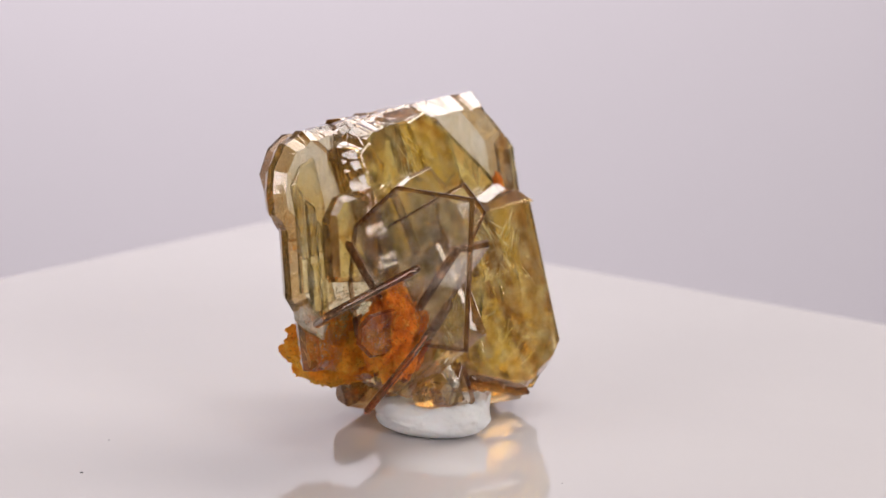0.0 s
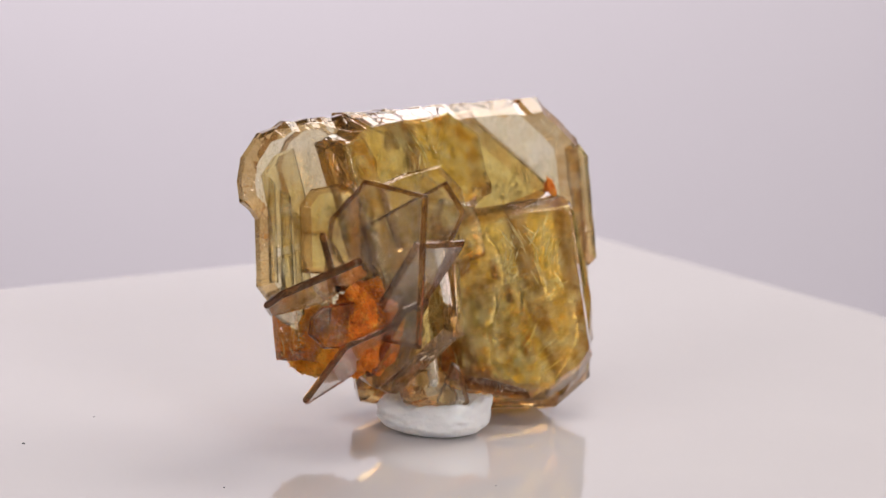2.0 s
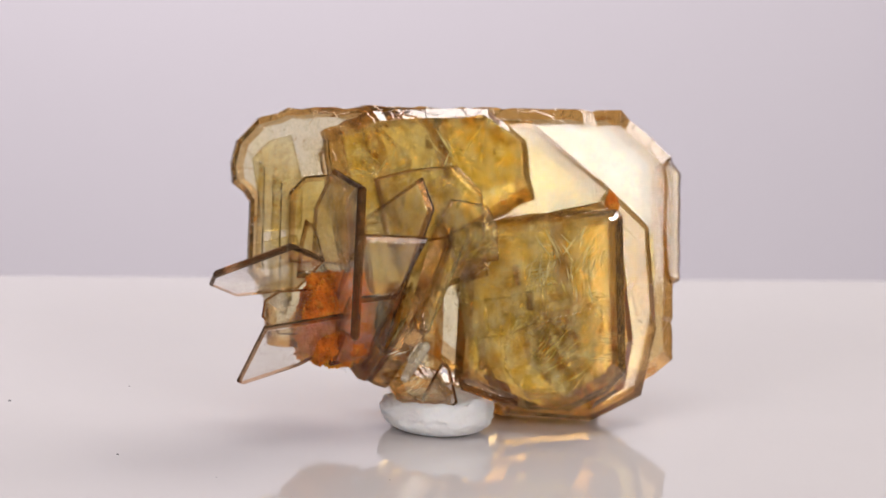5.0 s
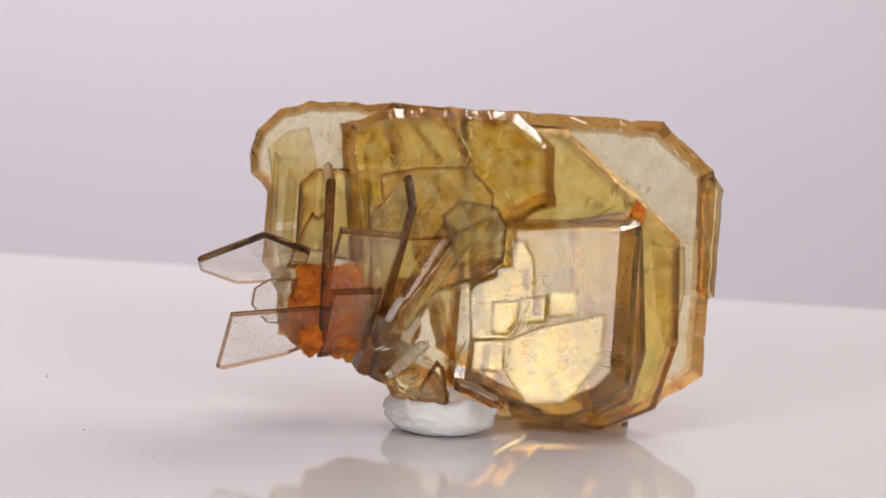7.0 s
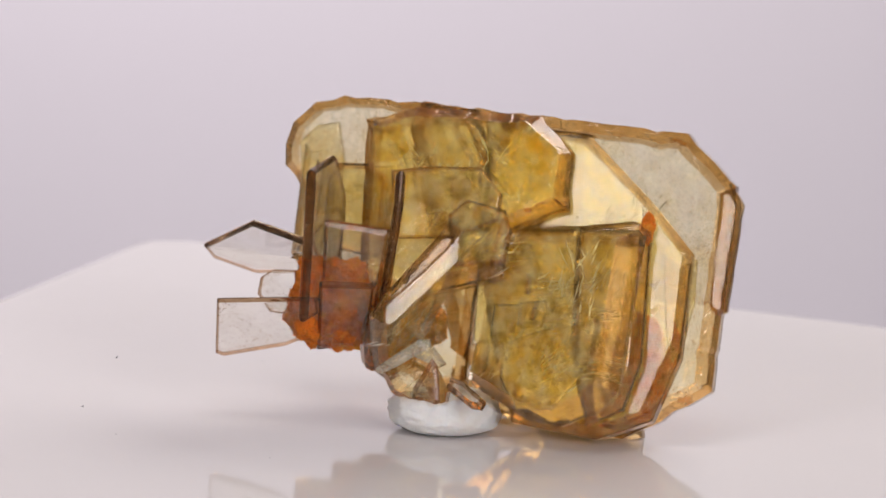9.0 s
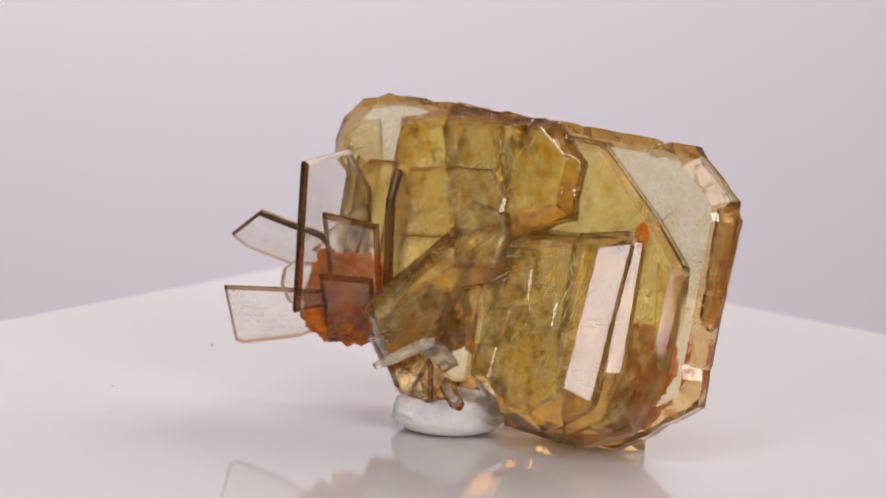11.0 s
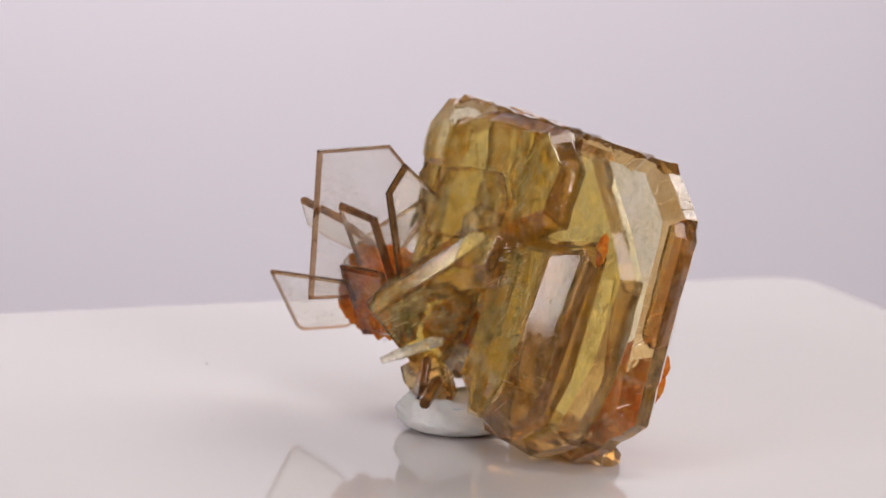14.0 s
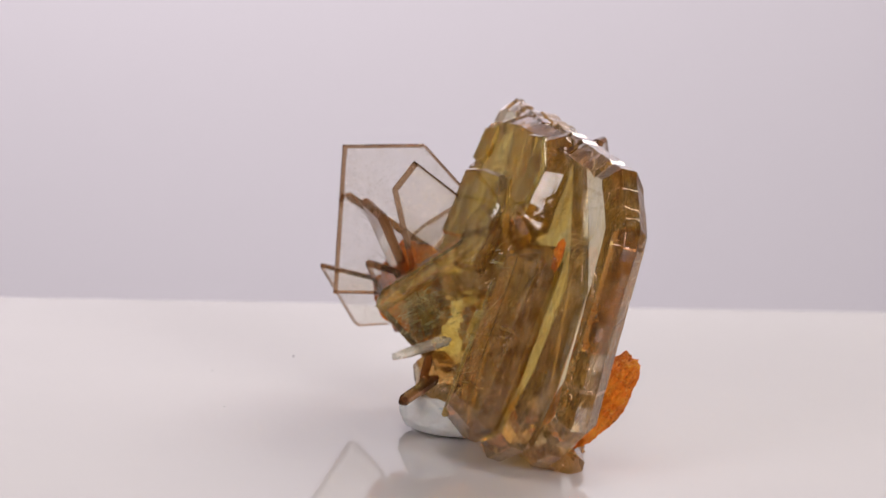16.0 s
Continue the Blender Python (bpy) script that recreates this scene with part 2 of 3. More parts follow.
# ---- the putty ----
def putty_blob():
    bm = bmesh.new()
    bmesh.ops.create_icosphere(bm, subdivisions=5, radius=1.0)
    for v in bm.verts:
        d = v.co.normalized()
        r = math.hypot(d.x, d.y)
        h = max(-1.0, min(1.0, d.z))
        w = 1.0 + 0.06 * noise.noise(d * 1.7) + 0.05 * noise.noise(d * 4) + 0.025 * noise.noise(d * 10) + 0.012 * noise.noise(d * 26)
        flat = (1 - abs(h) ** 2.6) ** (1 / 2.6) if abs(h) < 1 else 0
        s = (5.75 * w * flat / r) if r > 1e-6 else 0
        z = h * 2.1
        if h > 0:
            z -= 1.1 * max(0, 1 - (s * r / 4.4) ** 2)
            z += 0.35 * noise.noise(d * 2.5) + 0.22 * noise.noise(d * 7)
            # a pinched horn where the putty was pressed up against the stone
            z += 2.3 * min(1, 2.5 * h) * math.exp(-((math.atan2(d.y, d.x) - 0.1) / 0.5) ** 2) * r ** 4
        v.co = Vector((d.x * s - 1.3, d.y * s * 0.97, max(0.02, z + 1.95))) * MM
    ob = part("putty_ring", bm, putty, None, "", True)
    return tagged(ob, "flattened ring of soft white putty holding the mineral", "putty")


blob = putty_blob()

# ---- the mineral ----
mineral = tagged(new("mineral_specimen"), "cluster of honey and smoky tabular crystals on orange rock", "mineral specimen")
SEED = [10]
OUTLINES = {}


def crystal(at, az, tilt, ring, thick, rim, material, label="", chip=0.0, shoulder=0.0):
    """One tabular crystal: the middle of its broad face, the way it looks, its outline there. Millimetres and degrees."""
    SEED[0] += 1
    bm = tablet(ring, thick, rim, SEED[0], 0.05, chip, shoulder)
    for f in bm.faces:
        f.material_index = 1 if abs(f.normal.z) < 0.9 else 0
    ob = part("crystal", bm, material, mineral, label)
    ob.data.materials.append(RIMS[material])
    OUTLINES[ob.name] = list(ring)
    ob.matrix_basis = Matrix.Translation(Vector(at) * MM) @ axes(az, tilt)
    return ob


def step(parent, ring, height, lean=0.0, wobble=0.015):
    """A low growth step on a crystal's broad face."""
    SEED[0] += 1
    ob = part("growth_step", tablet(ring, height + 0.3, 0.15, SEED[0], 0.03), parent.data.materials[0], parent)
    rnd = random.Random(SEED[0] * 7)
    mid = sum((Vector((*p, 0)) for p in ring), Vector()) / len(ring) * MM
    turn = Euler((lean + rnd.uniform(-wobble, wobble), rnd.uniform(-wobble, wobble), 0)).to_matrix().to_4x4()
    ob.matrix_basis = Matrix.Translation(mid + Vector((0, 0, height * MM))) @ turn @ Matrix.Translation(-mid)
    return ob


def fractures(parent, seed, count, reach):
    """Bundles of thin, roughly parallel healed cracks inside a crystal, each a closed sliver."""
    rnd = random.Random(seed)
    co = [v.co for v in parent.data.vertices]
    lo = Vector([min(c[i] for c in co) for i in range(3)])
    hi = Vector([max(c[i] for c in co) for i in range(3)])
    bm = bmesh.new()
    for _ in range(count):
        c = Vector([lo[i] + (hi[i] - lo[i]) * rnd.uniform(0.2, 0.8) for i in range(3)])
        heading = rnd.gauss(0.6, 0.5) + (0 if rnd.random() < 0.7 else 1.6)
        lean = (rnd.gauss(0, 0.4), rnd.gauss(0, 0.4))
        for _ in range(rnd.randint(5, 14)):
            turn = Euler((lean[0] + rnd.gauss(0, 0.15), lean[1] + rnd.gauss(0, 0.15), heading + rnd.gauss(0, 0.16))).to_matrix()
            long, wide = reach * rnd.uniform(0.2, 1.0) ** 1.5 * MM, rnd.uniform(0.03, 0.11) * MM
            at = c + turn @ Vector((rnd.gauss(0, 0.5) * reach * MM, rnd.gauss(0, 0.45) * reach * MM, 0))
            at.z = max(lo.z * 0.85, min(hi.z - 0.2 * MM, at.z))
            bow = rnd.uniform(-0.12, 0.12) * long
            tips = [bm.verts.new(at + turn @ Vector(p)) for p in ((-long, 0, 0), (0.1 * long, wide + bow, 0), (long, 0, 0), (-0.1 * long, bow - wide, 0))]
            up, dn = (bm.verts.new(at + turn @ Vector((0, bow, z))) for z in (0.012 * MM, -0.012 * MM))
            for i in range(4):
                bm.faces.new((tips[i], tips[(i + 1) % 4], up))
                bm.faces.new((tips[(i + 1) % 4], tips[i], dn))
    return tagged(part("fractures", bm, fracture, parent, "glinting healed cracks"), kind="stuff")


def inside(p, ring):
    """Whether a point lies within an outline."""
    hit = False
    for (x0, y0), (x1, y1) in zip(ring, ring[1:] + ring[:1]):
        if (y0 > p[1]) != (y1 > p[1]) and p[0] < x0 + (p[1] - y0) * (x1 - x0) / (y1 - y0):
            hit = not hit
    return hit


def grains(parent, seed, count, biggest):
    """Rust grains scattered in clouds just under a crystal's broad face."""
    rnd = random.Random(seed)
    ring = OUTLINES[parent.name]
    bm = bmesh.new()
    clouds = []
    while len(clouds) < 5:
        p = (rnd.uniform(min(q[0] for q in ring), max(q[0] for q in ring)), rnd.uniform(min(q[1] for q in ring), max(q[1] for q in ring)))
        if inside(p, ring):
            clouds.append(p)
    made = 0
    while made < count:
        c = rnd.choice(clouds)
        p = (rnd.gauss(c[0], 2.6), rnd.gauss(c[1], 2.6))
        if not inside((p[0] * 1.12, p[1] * 1.12), ring):
            continue
        made += 1
        r = biggest * rnd.uniform(0.3, 1.0) ** 2
        ends = [bm.verts.new(Vector((p[0] + x * r, p[1] + y * r * rnd.uniform(0.5, 1), -0.12 + z * r * 0.5)) * MM) for x, y, z in ((1, 0, 0), (0, 1, 0), (-1, 0, 0), (0, -1, 0), (0, 0, 1), (0, 0, -1))]
        for i in range(4):
            bm.faces.new((ends[i], ends[(i + 1) % 4], ends[4]))
            bm.faces.new((ends[(i + 1) % 4], ends[i], ends[5]))
    return tagged(part("rust_grains", bm, grain, parent, "fine scattered rust-brown grains"), kind="stuff")


def veils(parent, seed, count, size):
    """Gently curved sheets of inclusions inside a crystal."""
    rnd = random.Random(seed)
    co = [v.co for v in parent.data.vertices]
    lo = Vector([min(c[i] for c in co) for i in range(3)])
    hi = Vector([max(c[i] for c in co) for i in range(3)])
    bm = bmesh.new()
    for _ in range(count):
        c = Vector([lo[i] + (hi[i] - lo[i]) * rnd.uniform(0.3, 0.7) for i in range(3)])
        turn = Euler((rnd.gauss(0, 0.35), rnd.gauss(0, 0.35), rnd.uniform(0, 6.3))).to_matrix()
        w, h, bow = size * rnd.uniform(0.5, 1) * MM, size * rnd.uniform(0.25, 0.6) * MM, rnd.uniform(-0.12, 0.12)
        grid = []
        for i in range(9):
            row = []
            for j in range(9):
                x, y = i / 4 - 1, j / 4 - 1
                p = c + turn @ Vector((w * x, h * y * (1 - 0.3 * x * x), w * bow * (x * x + y * y)))
                p.z = max(lo.z * 0.9, min(hi.z - 0.1 * (hi.z - lo.z), p.z))
                row.append(bm.verts.new(p))
            grid.append(row)
        for i in range(8):
            for j in range(8):
                bm.faces.new((grid[i][j], grid[i + 1][j], grid[i + 1][j + 1], grid[i][j + 1]))
    return tagged(part("inclusion_veil", bm, veil, parent, "cloudy sheets of tiny inclusions", True), kind="stuff")


def rock(at, size, turn, seed, rough, label, material=None, lean=0.0):
    fine = 6 if max(size) > 3 else 4
    bm = bmesh.new()
    bmesh.ops.create_icosphere(bm, subdivisions=fine, radius=1.0)
    off = Vector((seed * 7.3, seed * 3.1, seed * 5.7))
    for v in bm.verts:
        d = v.co.normalized()
        cell = noise.cell(d * 2.2 + off)
        w = 1 + rough * (0.9 * noise.noise(d * 1.6 + off) + 0.5 * noise.noise(d * 4 + off) + 0.25 * noise.noise(d * 10 + off) + 0.16 * noise.noise(d * 24 + off) + 0.10 * noise.noise(d * 60 + off)) + 0.05 * cell
        v.co = Vector((d.x * size[0], d.y * size[1], d.z * size[2])) * w * MM
    ob = part("rock_matrix", bm, material or ochre, mineral, label, True)
    ob.matrix_basis = Matrix.Translation(Vector(at) * MM) @ Matrix.Rotation(radians(turn), 4, "Z") @ Matrix.Rotation(radians(lean), 4, "X")
    return ob


main_back = crystal((0.8, 14.0, 17.4), -27.5, 12, [(-14.0, -9.7), (-4.0, -16.9), (4.6, -17.0), (8.3, -14.9), (13.2, -11.4), (13.4, -3.4), (13.7, 7.2), (13.5, 9.4), (8.1, 14.2), (-7.0, 14.6), (-19.6, 14.9), (-20.4, 12.0)], 4.4, 1.6, pale, "large pale honey crystal plate at the back", 0.8, 0.33)
back_rim = crystal((6.3, 26.4, 19.9), -32, 14, [(-1.5, -5.4), (-0.4, -6.4), (0.5, -5.9), (0.8, 5.0), (-0.5, 6.7), (-2.0, 5.9)], 2.6, 0.5, olive, "narrow brown crystal rim", 0.5)
main_mid = crystal((3.1, 13.5, 15.2), -29, 19, [(-11.6, -0.3), (-6.7, -13.9), (2.2, -14.7), (7.7, -12.2), (9.7, -5.5), (9.5, 5.1), (5.2, 9.4), (-2.6, 15.9), (-13.4, 16.1)], 3.5, 1.1, honey, "", 0.0)
main_mid.data.materials[1] = olive_rim
inner_mid = crystal((7.0, 14.5, 13.6), -29, 19, [(-3.7, -2.8), (-1.3, -11.3), (2.4, -9.2), (3.6, -4.3), (2.7, 8.9), (1.0, 9.9), (-4.7, 8.8)], 3.0, 0.9, olive, "", 0.0)
main_upper = crystal((-3.9, 1.5, 24.4), -26, 23, [(-9.8, -10.0), (-5.5, -11.6), (4.9, -8.9), (5.3, -3.7), (10.7, -1.2), (10.4, 4.9), (6.5, 8.3), (-0.7, 8.4), (-6.0, 8.2), (-11.4, 6.4)], 4.0, 1.3, honey, "", 0.8)
main_left = crystal((-9.6, -4.1, 19.6), -33, 9, [(-11.1, -1.6), (-11.2, -4.0), (-9.6, -6.0), (-9.1, -11.5), (-2.2, -12.7), (5.0, -16.2), (9.0, -15.8), (9.4, 7.3), (7.0, 12.3), (1.1, 12.4), (-7.2, 12.2), (-10.2, 11.2), (-12.4, 8.9), (-13.0, 6.6), (-12.8, 4.5), (-11.0, 2.7)], 2.6, 1.0, pale, "", 0.9)
square = crystal((5.2, 9.2, 13.4), -48, 18, [(-9.5, -8.4), (-1.9, -10.9), (2.2, -10.8), (6.0, -8.7), (7.8, -6.5), (6.6, 9.5), (5.9, 10.0), (0.0, 9.4), (-7.6, 8.6), (-9.6, 7.9)], 5.0, 1.5, olive, "square-faced olive crystal with stepped growth", 0.0, 0.52)
tall_plate = crystal((-5.3, -11.6, 19.5), 63, 0, [(-8.1, -7.9), (4.4, -8.2), (5.7, -2.0), (5.2, 3.0), (0.7, 7.6), (-7.9, 7.5)], 1.0, 0.35, smoky, "tall clear smoky crystal blade", 0.0)
leaning_plate = crystal((-2.4, -5.8, 18.1), 81, -4, [(-2.9, 8.7), (-5.3, 5.9), (0.5, -9.7), (1.8, -7.8), (5.9, 2.8)], 1.0, 0.35, smoky, "leaning clear smoky crystal blade", 0.0)
upper_blade = crystal((-9.0, -18.3, 16.3), -21, -56, [(-4.9, -2.1), (-0.9, -5.2), (5.6, -4.0), (5.5, 3.4), (0.3, 7.4), (-5.5, 0.5)], 0.8, 0.25, smoky, "", 0.0)
lower_blade = crystal((-5.1, -18.1, 9.1), -7, -35, [(-5.1, 4.3), (-4.6, -3.5), (-3.8, -3.9), (2.3, -2.1), (5.8, 0.1), (5.4, 5.0)], 0.7, 0.22, smoky, "", 0.0)
hex_small = crystal((-6.7, -16.0, 13.1), -45, 5, [(-1.5, -2.3), (5.0, -2.2), (4.4, 2.6), (-1.6, 1.9), (-3.0, 0.9), (-3.2, -0.8)], 0.7, 0.2, smoky, "", 0.0)
wedge_plate = crystal((-8.3, -11.9, 18.4), 0, 38, [(-3.4, -2.3), (1.5, -3.2), (2.6, 1.9), (1.3, 3.7), (-2.0, 0.0)], 0.8, 0.25, smoky, "", 0.0)
mid_plate = crystal((-1.3, -9.8, 14.8), -29, -28, [(-4.9, -8.0), (0.9, -7.2), (2.6, 0.6), (4.0, 7.1), (-2.6, 7.5)], 1.0, 0.3, smoky, "", 0.0)
low_plate = crystal((-1.9, -10.6, 11.3), -7, -28, [(-2.4, -4.5), (2.6, -3.6), (2.6, 4.1), (-2.9, 4.1)], 1.0, 0.3, smoky, "", 0.0)
bar_plate = crystal((-1.6, -3.1, 11.7), 48, -22, [(-2.8, -4.6), (0.4, -8.0), (2.0, -7.6), (4.1, -3.2), (5.8, 7.5), (4.4, 9.5), (2.5, 8.8), (-4.8, 2.4), (-6.7, 0.0)], 2.2, 0.1, olive, "tilted olive crystal bar", 0.0)
back_hex = crystal((-16.2, 1.5, 24.4), -60, 10, [(-2.5, -3.9), (-1.0, -6.1), (5.1, -5.7), (5.4, 1.2), (1.0, 5.0), (-1.2, 4.9), (-2.9, 3.5), (-3.9, 1.0)], 1.2, 0.4, smoky, "", 0.0)
step_left = crystal((-9.9, -8.9, 22.1), -36, 8, [(3.8, -5.8), (3.8, 2.2), (1.4, 3.6), (-2.0, 3.3), (-3.5, 1.7), (-3.5, -5.0)], 2.0, 0.6, olive, "", 0.0)
step_up = crystal((-2.8, -0.3, 23.4), -24, 23, [(-5.4, -4.5), (0.9, -3.9), (5.2, -1.8), (5.3, 0.9), (2.8, 3.6), (-2.4, 3.3), (-6.3, 2.5)], 1.0, 0.3, olive, "", 0.0)
step_mid = crystal((-0.1, 2.5, 20.7), -22, 23, [(-2.4, -3.8), (2.7, -3.3), (3.0, 0.2), (2.2, 2.4), (-1.8, 3.2), (-3.6, 1.4)], 1.6, 0.4, olive, "", 0.0)
shard_a = crystal((0.5, -3.9, 4.8), -30, 0, [(-2.5, -1.2), (-0.3, -2.2), (3.1, -1.8), (3.3, -0.5), (1.7, 1.7), (-1.2, 2.7), (-4.0, 1.3)], 4.0, 1.0, pale, "", 0.6)
shard_b = crystal((1.5, -2.8, 4.8), -50, 10, [(-1.3, -1.9), (0.6, -2.0), (1.8, -1.0), (0.8, 2.5), (-0.0, 3.1), (-1.9, -0.7)], 0.9, 0.3, smoky, "", 0.0)
shard_c = crystal((5.6, 0.6, 5.4), -60, 50, [(-3.5, 0.1), (1.2, -1.3), (2.7, -1.2), (2.5, -0.2), (-2.2, 1.4), (-4.0, 1.5)], 1.2, 0.4, smoky, "", 0.0)
shard_d = crystal((-4.4, -2.3, 6.8), -30, 20, [(-1.7, -1.3), (0.6, -1.9), (2.8, -0.2), (1.3, 1.3), (-0.6, 1.9), (-2.4, 0.1)], 2.2, 0.6, clear, "", 0.5)
shard_e = crystal((-0.0, -4.7, 8.0), 5, 35, [(-2.7, -1.9), (-0.8, -1.1), (3.1, 1.0), (3.1, 1.8), (1.9, 1.8), (-1.5, -0.2), (-3.1, -1.3)], 1.0, 0.3, clear, "", 0.0)
shard_f = crystal((-13.8, -12.5, 13.2), -70, 0, [(-1.4, -0.1), (-0.3, -1.2), (1.5, -2.1), (2.0, -0.4), (-0.3, 2.2), (-1.6, 1.6)], 2.0, 0.5, clear, "", 0.4)
foot_piece = crystal((1.5, 14.4, 1.3), -32, 15, [(-2.9, -1.7), (1.9, -1.8), (5.3, -0.7), (4.9, 1.4), (1.6, 2.1), (-5.1, 1.3), (-5.8, -0.7)], 4.0, 0.8, pale, "", 0.4)
foot_left = crystal((-5.2, 7.5, 2.3), -25, 25, [(-6.4, 0.3), (-2.1, -0.8), (2.2, -2.1), (6.8, -1.7), (5.8, 0.9), (-6.2, 3.3)], 4.0, 1.2, pale, "", 0.8)
brown_tip = crystal((-11.4, 7.4, 28.9), 150, 10, [(-0.9, -2.4), (0.8, -2.4), (0.9, 0.3), (0.3, 0.9), (-0.5, 0.9), (-0.9, 0.2)], 1.2, 0.25, smoky_rim, "small dark brown crystal tip", 0.0)
step(main_upper, [(-0.9, -2.6), (1.9, -2.0), (1.6, 0.1), (0.0, 1.1), (-1.6, 0.3)], 0.3)
step(main_upper, [(-8.9, -2.3), (-5.7, -1.8), (-6.1, 1.1), (-7.4, 1.6), (-9.6, 1.2)], 0.3)
step(main_upper, [(2.3, 1.9), (4.6, -0.5), (8.8, 0.8), (8.9, 4.8), (5.3, 7.4), (1.3, 6.8)], 0.35)
step(main_upper, [(-9.9, 1.8), (-7.4, 1.8), (-6.2, 3.3), (-7.4, 6.0), (-10.2, 5.2)], 0.3)
step(main_back, [(8.0, -4.4), (9.0, -8.9), (10.2, -6.9), (10.9, -2.8), (10.7, 1.7), (9.1, 0.9), (7.1, 2.3)], 0.4)
step(main_left, [(-9.9, -0.3), (-6.0, 0.1), (-5.9, 4.8), (-7.1, 9.5), (-9.4, 8.9), (-11.1, 7.1)], 0.35)
step(main_left, [(-8.9, -6.0), (-5.4, -5.0), (-6.5, -0.5), (-9.8, -1.2)], 0.5)
for strip, high in (([(-10.7, -3.6), (-9.9, -3.7), (-9.8, 6.2), (-10.4, 6.9)], 0.55), ([(-9.2, -5.6), (-8.2, -5.6), (-8.0, 4.8), (-9.0, 5.5)], 0.75), ([(-7.6, -7.2), (-6.9, -7.2), (-6.8, 2.8), (-7.5, 3.4)], 0.5)):
    step(main_left, strip, high)
step(square, [(-8.6, -4.3), (-4.2, -3.8), (-2.6, 1.3), (-3.1, 4.4), (-4.4, 6.3), (-8.0, 6.0), (-9.6, 4.9), (-9.8, 3.1)], 0.5, 0.0, 0.045)
step(square, [(-0.8, -1.1), (2.0, -0.6), (1.8, 2.0), (-1.3, 1.5)], 0.35, 0.0, 0.045)
step(square, [(-3.8, -2.1), (-1.0, -1.7), (-1.2, 1.1), (-4.1, 0.5)], 0.7, 0.0, 0.045)
step(square, [(-6.5, -3.5), (-4.6, -3.4), (-3.9, -1.5), (-3.8, 0.3), (-6.9, -0.2)], 0.9, 0.0, 0.045)
step(square, [(-8.1, -7.4), (-4.7, -7.2), (-5.0, -3.8), (-8.2, -4.3)], 0.4, 0.0, 0.045)
step(square, [(-7.4, 4.5), (-5.1, 5.0), (-5.1, 6.3), (-7.7, 5.9)], 0.9, 0.0, 0.045)
step(square, [(-4.5, -7.2), (-1.9, -10.1), (2.2, -9.6), (5.2, -4.9), (5.0, -0.1), (-1.3, -2.1), (-4.6, -3.8)], 0.30, 0.015)
bar_back = crystal((-3.3, -4.9, 9.6), 48, -22, [(-3.2, -1.4), (0.2, -5.2), (2.2, -5.0), (4.6, -1.0), (5.0, 3.6), (2.6, 5.2), (-3.6, 2.2)], 2.6, 0.5, olive, "", 0.5)
bar_edge = crystal((0.9, -2.2, 16.9), 6, 22, [(-5.6, -3.5), (-5.7, -5.4), (-5.1, -5.7), (-1.2, -2.4), (5.3, 3.1), (5.2, 4.1), (4.7, 4.5), (3.7, 4.4), (1.3, 2.1), (-2.6, -1.2)], 1.0, 0.08, olive, "glossy bevelled edge of the tilted crystal bar", 0.0)
sliver_a = crystal((2.3, 7.3, 15.7), 6, 18, [(-0.3, -0.8), (-0.1, -1.0), (0.2, -0.5), (0.3, 1.1), (-0.1, 1.2)], 0.8, 0.05, olive, "", 0.0)
sliver_b = crystal((3.9, 7.7, 13.3), 6, 18, [(-0.5, -0.6), (-0.2, -0.9), (0.2, -0.3), (0.4, 0.8), (0.1, 1.0)], 0.8, 0.05, olive, "", 0.0)
sliver_c = crystal((1.7, 3.4, 7.8), 6, 18, [(-0.6, -1.0), (-0.3, -1.3), (0.1, -0.6), (0.5, 1.4), (0.3, 1.5)], 0.8, 0.05, olive, "", 0.0)
sliver_d = crystal((-6.1, -2.3, 10.5), 6, 20, [(-0.3, -0.5), (0.6, 0.3), (0.2, 0.5), (-0.5, -0.3)], 0.6, 0.05, olive, "", 0.0)

for host, many, reach in ((main_back, 6, 8.0), (main_mid, 5, 7.0), (main_upper, 6, 7.0), (main_left, 6, 8.0), (square, 5, 6.0), (bar_plate, 3, 4.0)):
    veils(host, many + 31, many, reach)

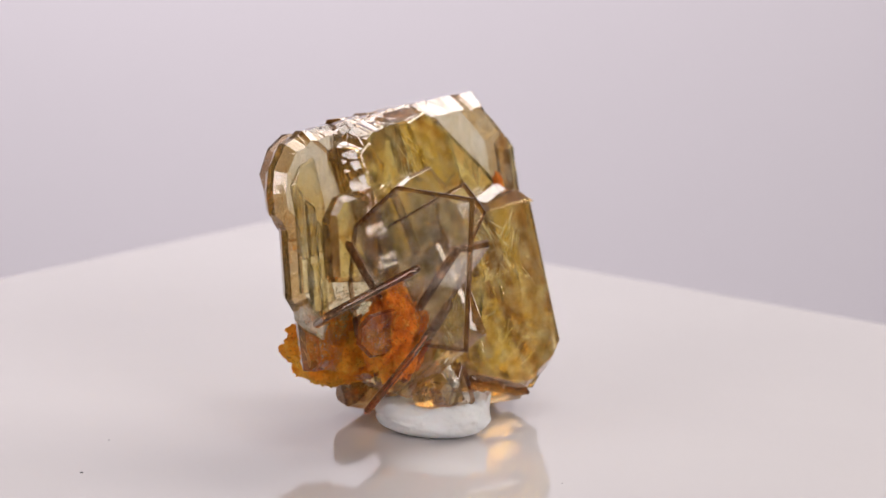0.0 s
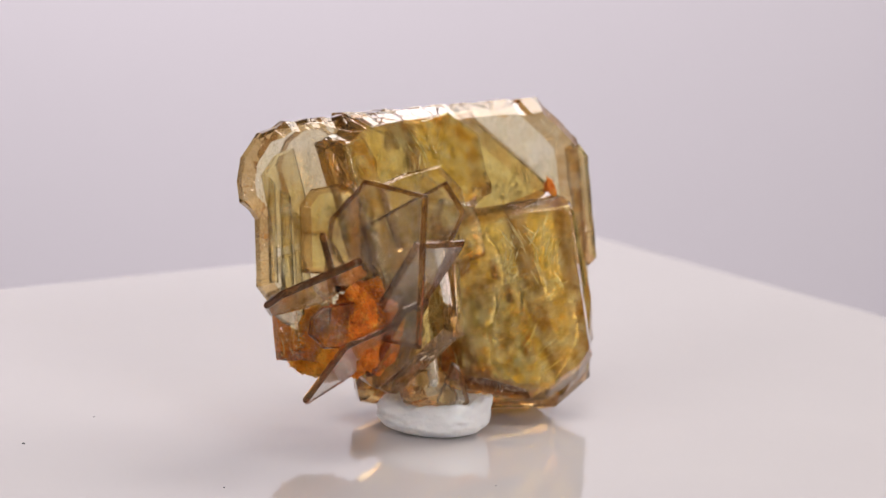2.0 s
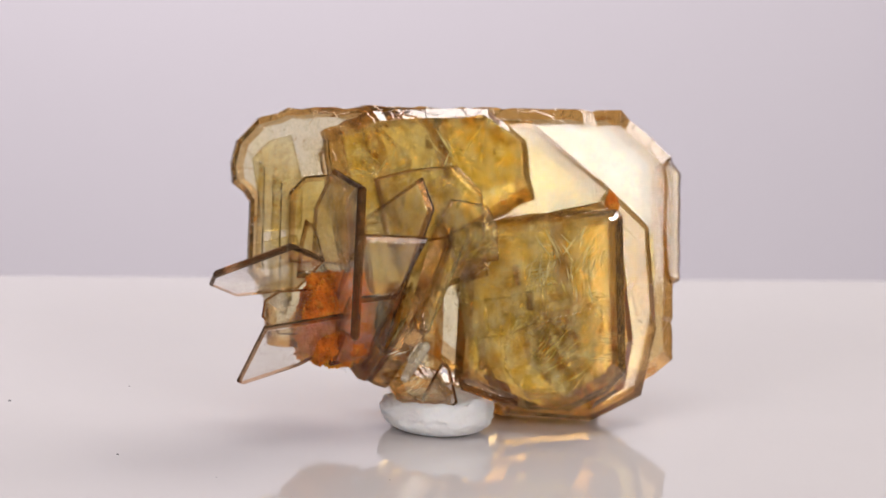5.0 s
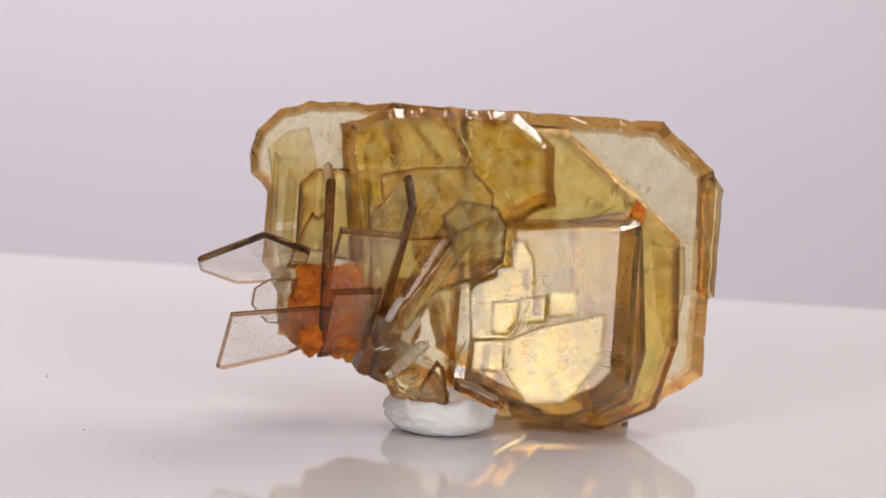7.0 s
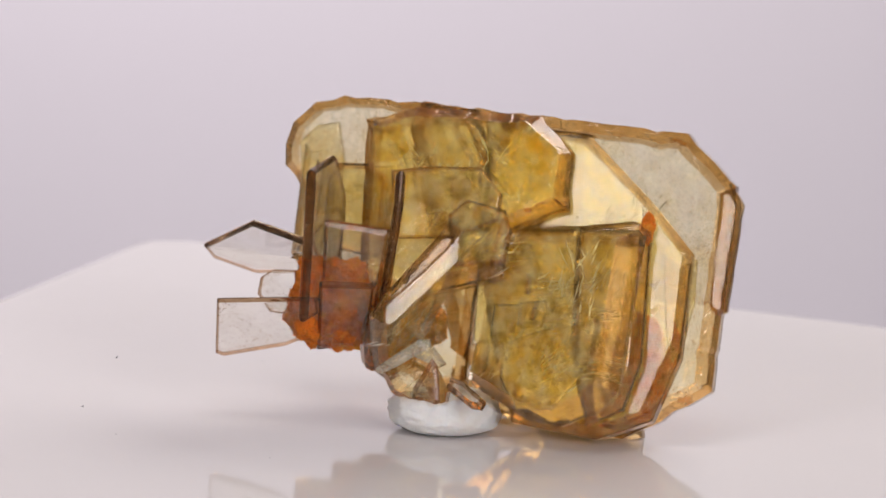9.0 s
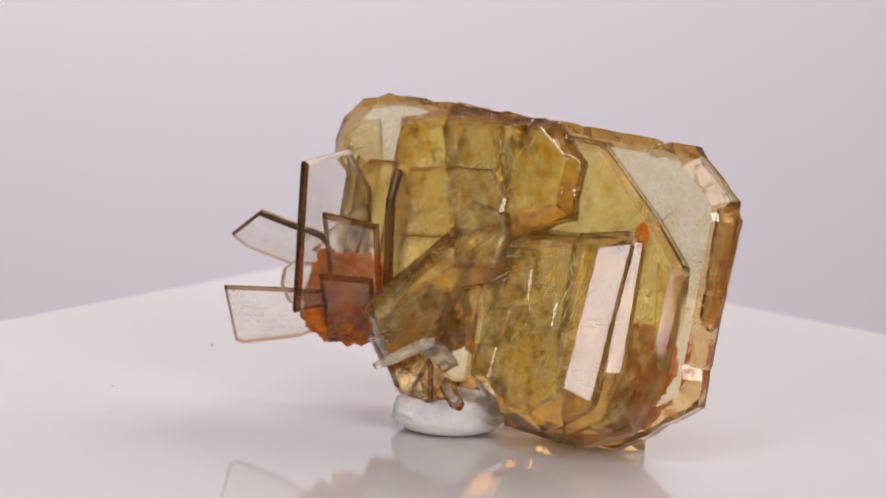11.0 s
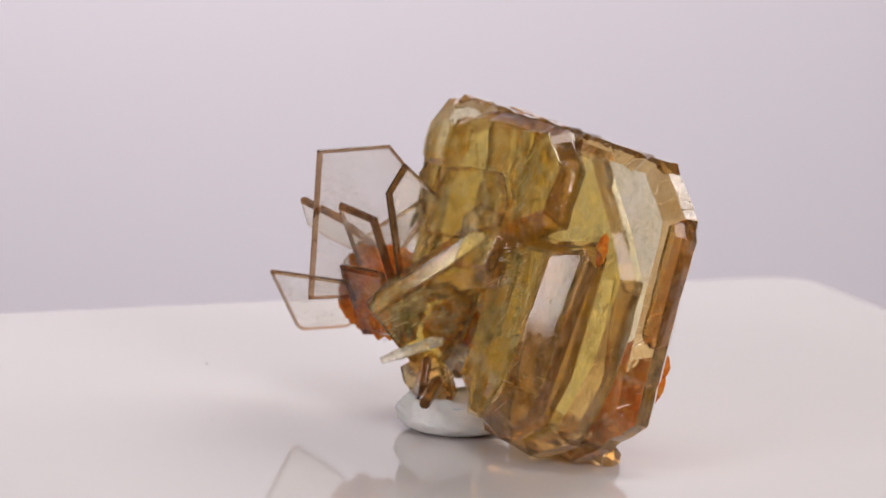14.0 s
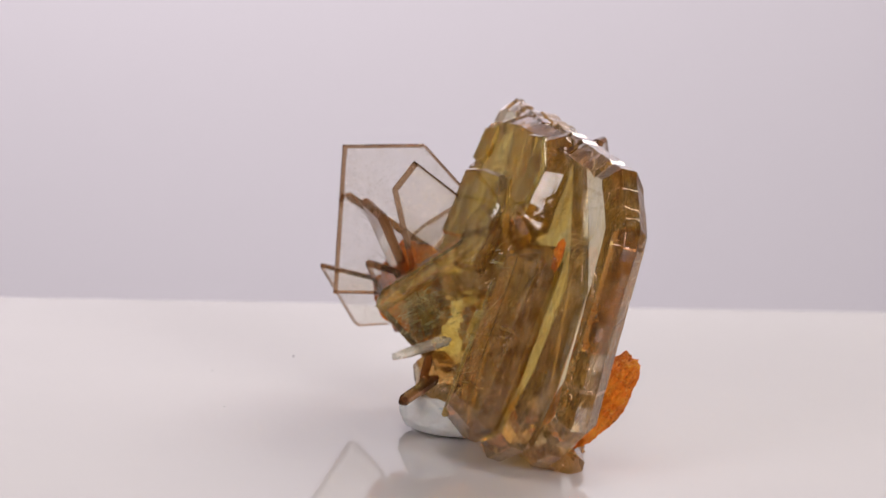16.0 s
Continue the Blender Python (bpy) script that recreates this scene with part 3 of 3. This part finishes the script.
for host, many, reach in ((main_back, 16, 1.6), (main_mid, 12, 1.4), (main_upper, 18, 1.5), (main_left, 18, 1.5), (square, 18, 1.6), (bar_plate, 8, 1.2), (foot_left, 6, 1.2), (shard_a, 4, 0.8), (inner_mid, 6, 1.0)):
    fractures(host, many + 5, many, reach)

for host, many, big in ((main_back, 260, 0.07), (main_mid, 200, 0.08), (main_upper, 320, 0.08), (main_left, 260, 0.08), (square, 420, 0.08), (bar_plate, 120, 0.07), (tall_plate, 260, 0.06), (leaning_plate, 160, 0.06), (upper_blade, 220, 0.07), (lower_blade, 260, 0.07), (mid_plate, 120, 0.06)):
    grains(host, many + 3, many, big)

rock((-11.5, -3.5, 8.8), (5.4, 5.0, 3.7), 60, 3, 0.25, "crusty yellow-orange rock", yellow_ochre)
rock((-5.6, -11.2, 12.0), (4.4, 3.0, 4.6), 82, 2, 0.28, "crusty orange-brown iron-stained rock")
rock((-2.7, 19.1, 6.8), (4.0, 1.9, 5.4), 58, 4, 0.18, "crusty orange-brown iron-stained rock", None, -34)
rock((4.1, 18.6, 22.0), (0.7, 0.4, 1.5), 60, 5, 0.45, "orange rust crust between two crystals", ochre, -15)


# ---- dust on the plate ----
SPECKS = []


def speck(x, y, r, seed):
    bm = bmesh.new()
    bmesh.ops.create_icosphere(bm, subdivisions=2, radius=1.0)
    for v in bm.verts:
        w = r * (1 + 0.5 * noise.noise(v.co * 1.5 + Vector((seed, 0, 0))))
        v.co = Vector((v.co.x * w * 1.3, v.co.y * w, max(-0.4, v.co.z) * w * 0.6)) * MM
    for v in bm.verts:
        v.co += Vector((x, y, 0.22 * r)) * MM
    ob = part("dust_speck", bm, dust, None, "", True)
    tagged(ob, "tiny dark speck of dust on the white plate", "dust", "dust specks")
    SPECKS.append(ob)


for sx, sy, sr, ss in ((-35.1, -27.2, 0.13, 1), (-33.3, -12.0, 0.07, 2), (-11.4, -35.1, 0.10, 3), (1.2, -34.0, 0.06, 4), (11.6, -20.5, 0.06, 5)):
    speck(sx, sy, sr, ss)


# ---- what turns ----
def motions():
    rows = [(t, pose(0, 0, 0, 0, 0, -SPIN * t)) for t in range(0, 17)]
    for thing in (plate, blob, mineral, *SPECKS):
        walk(thing, rows)


motions()
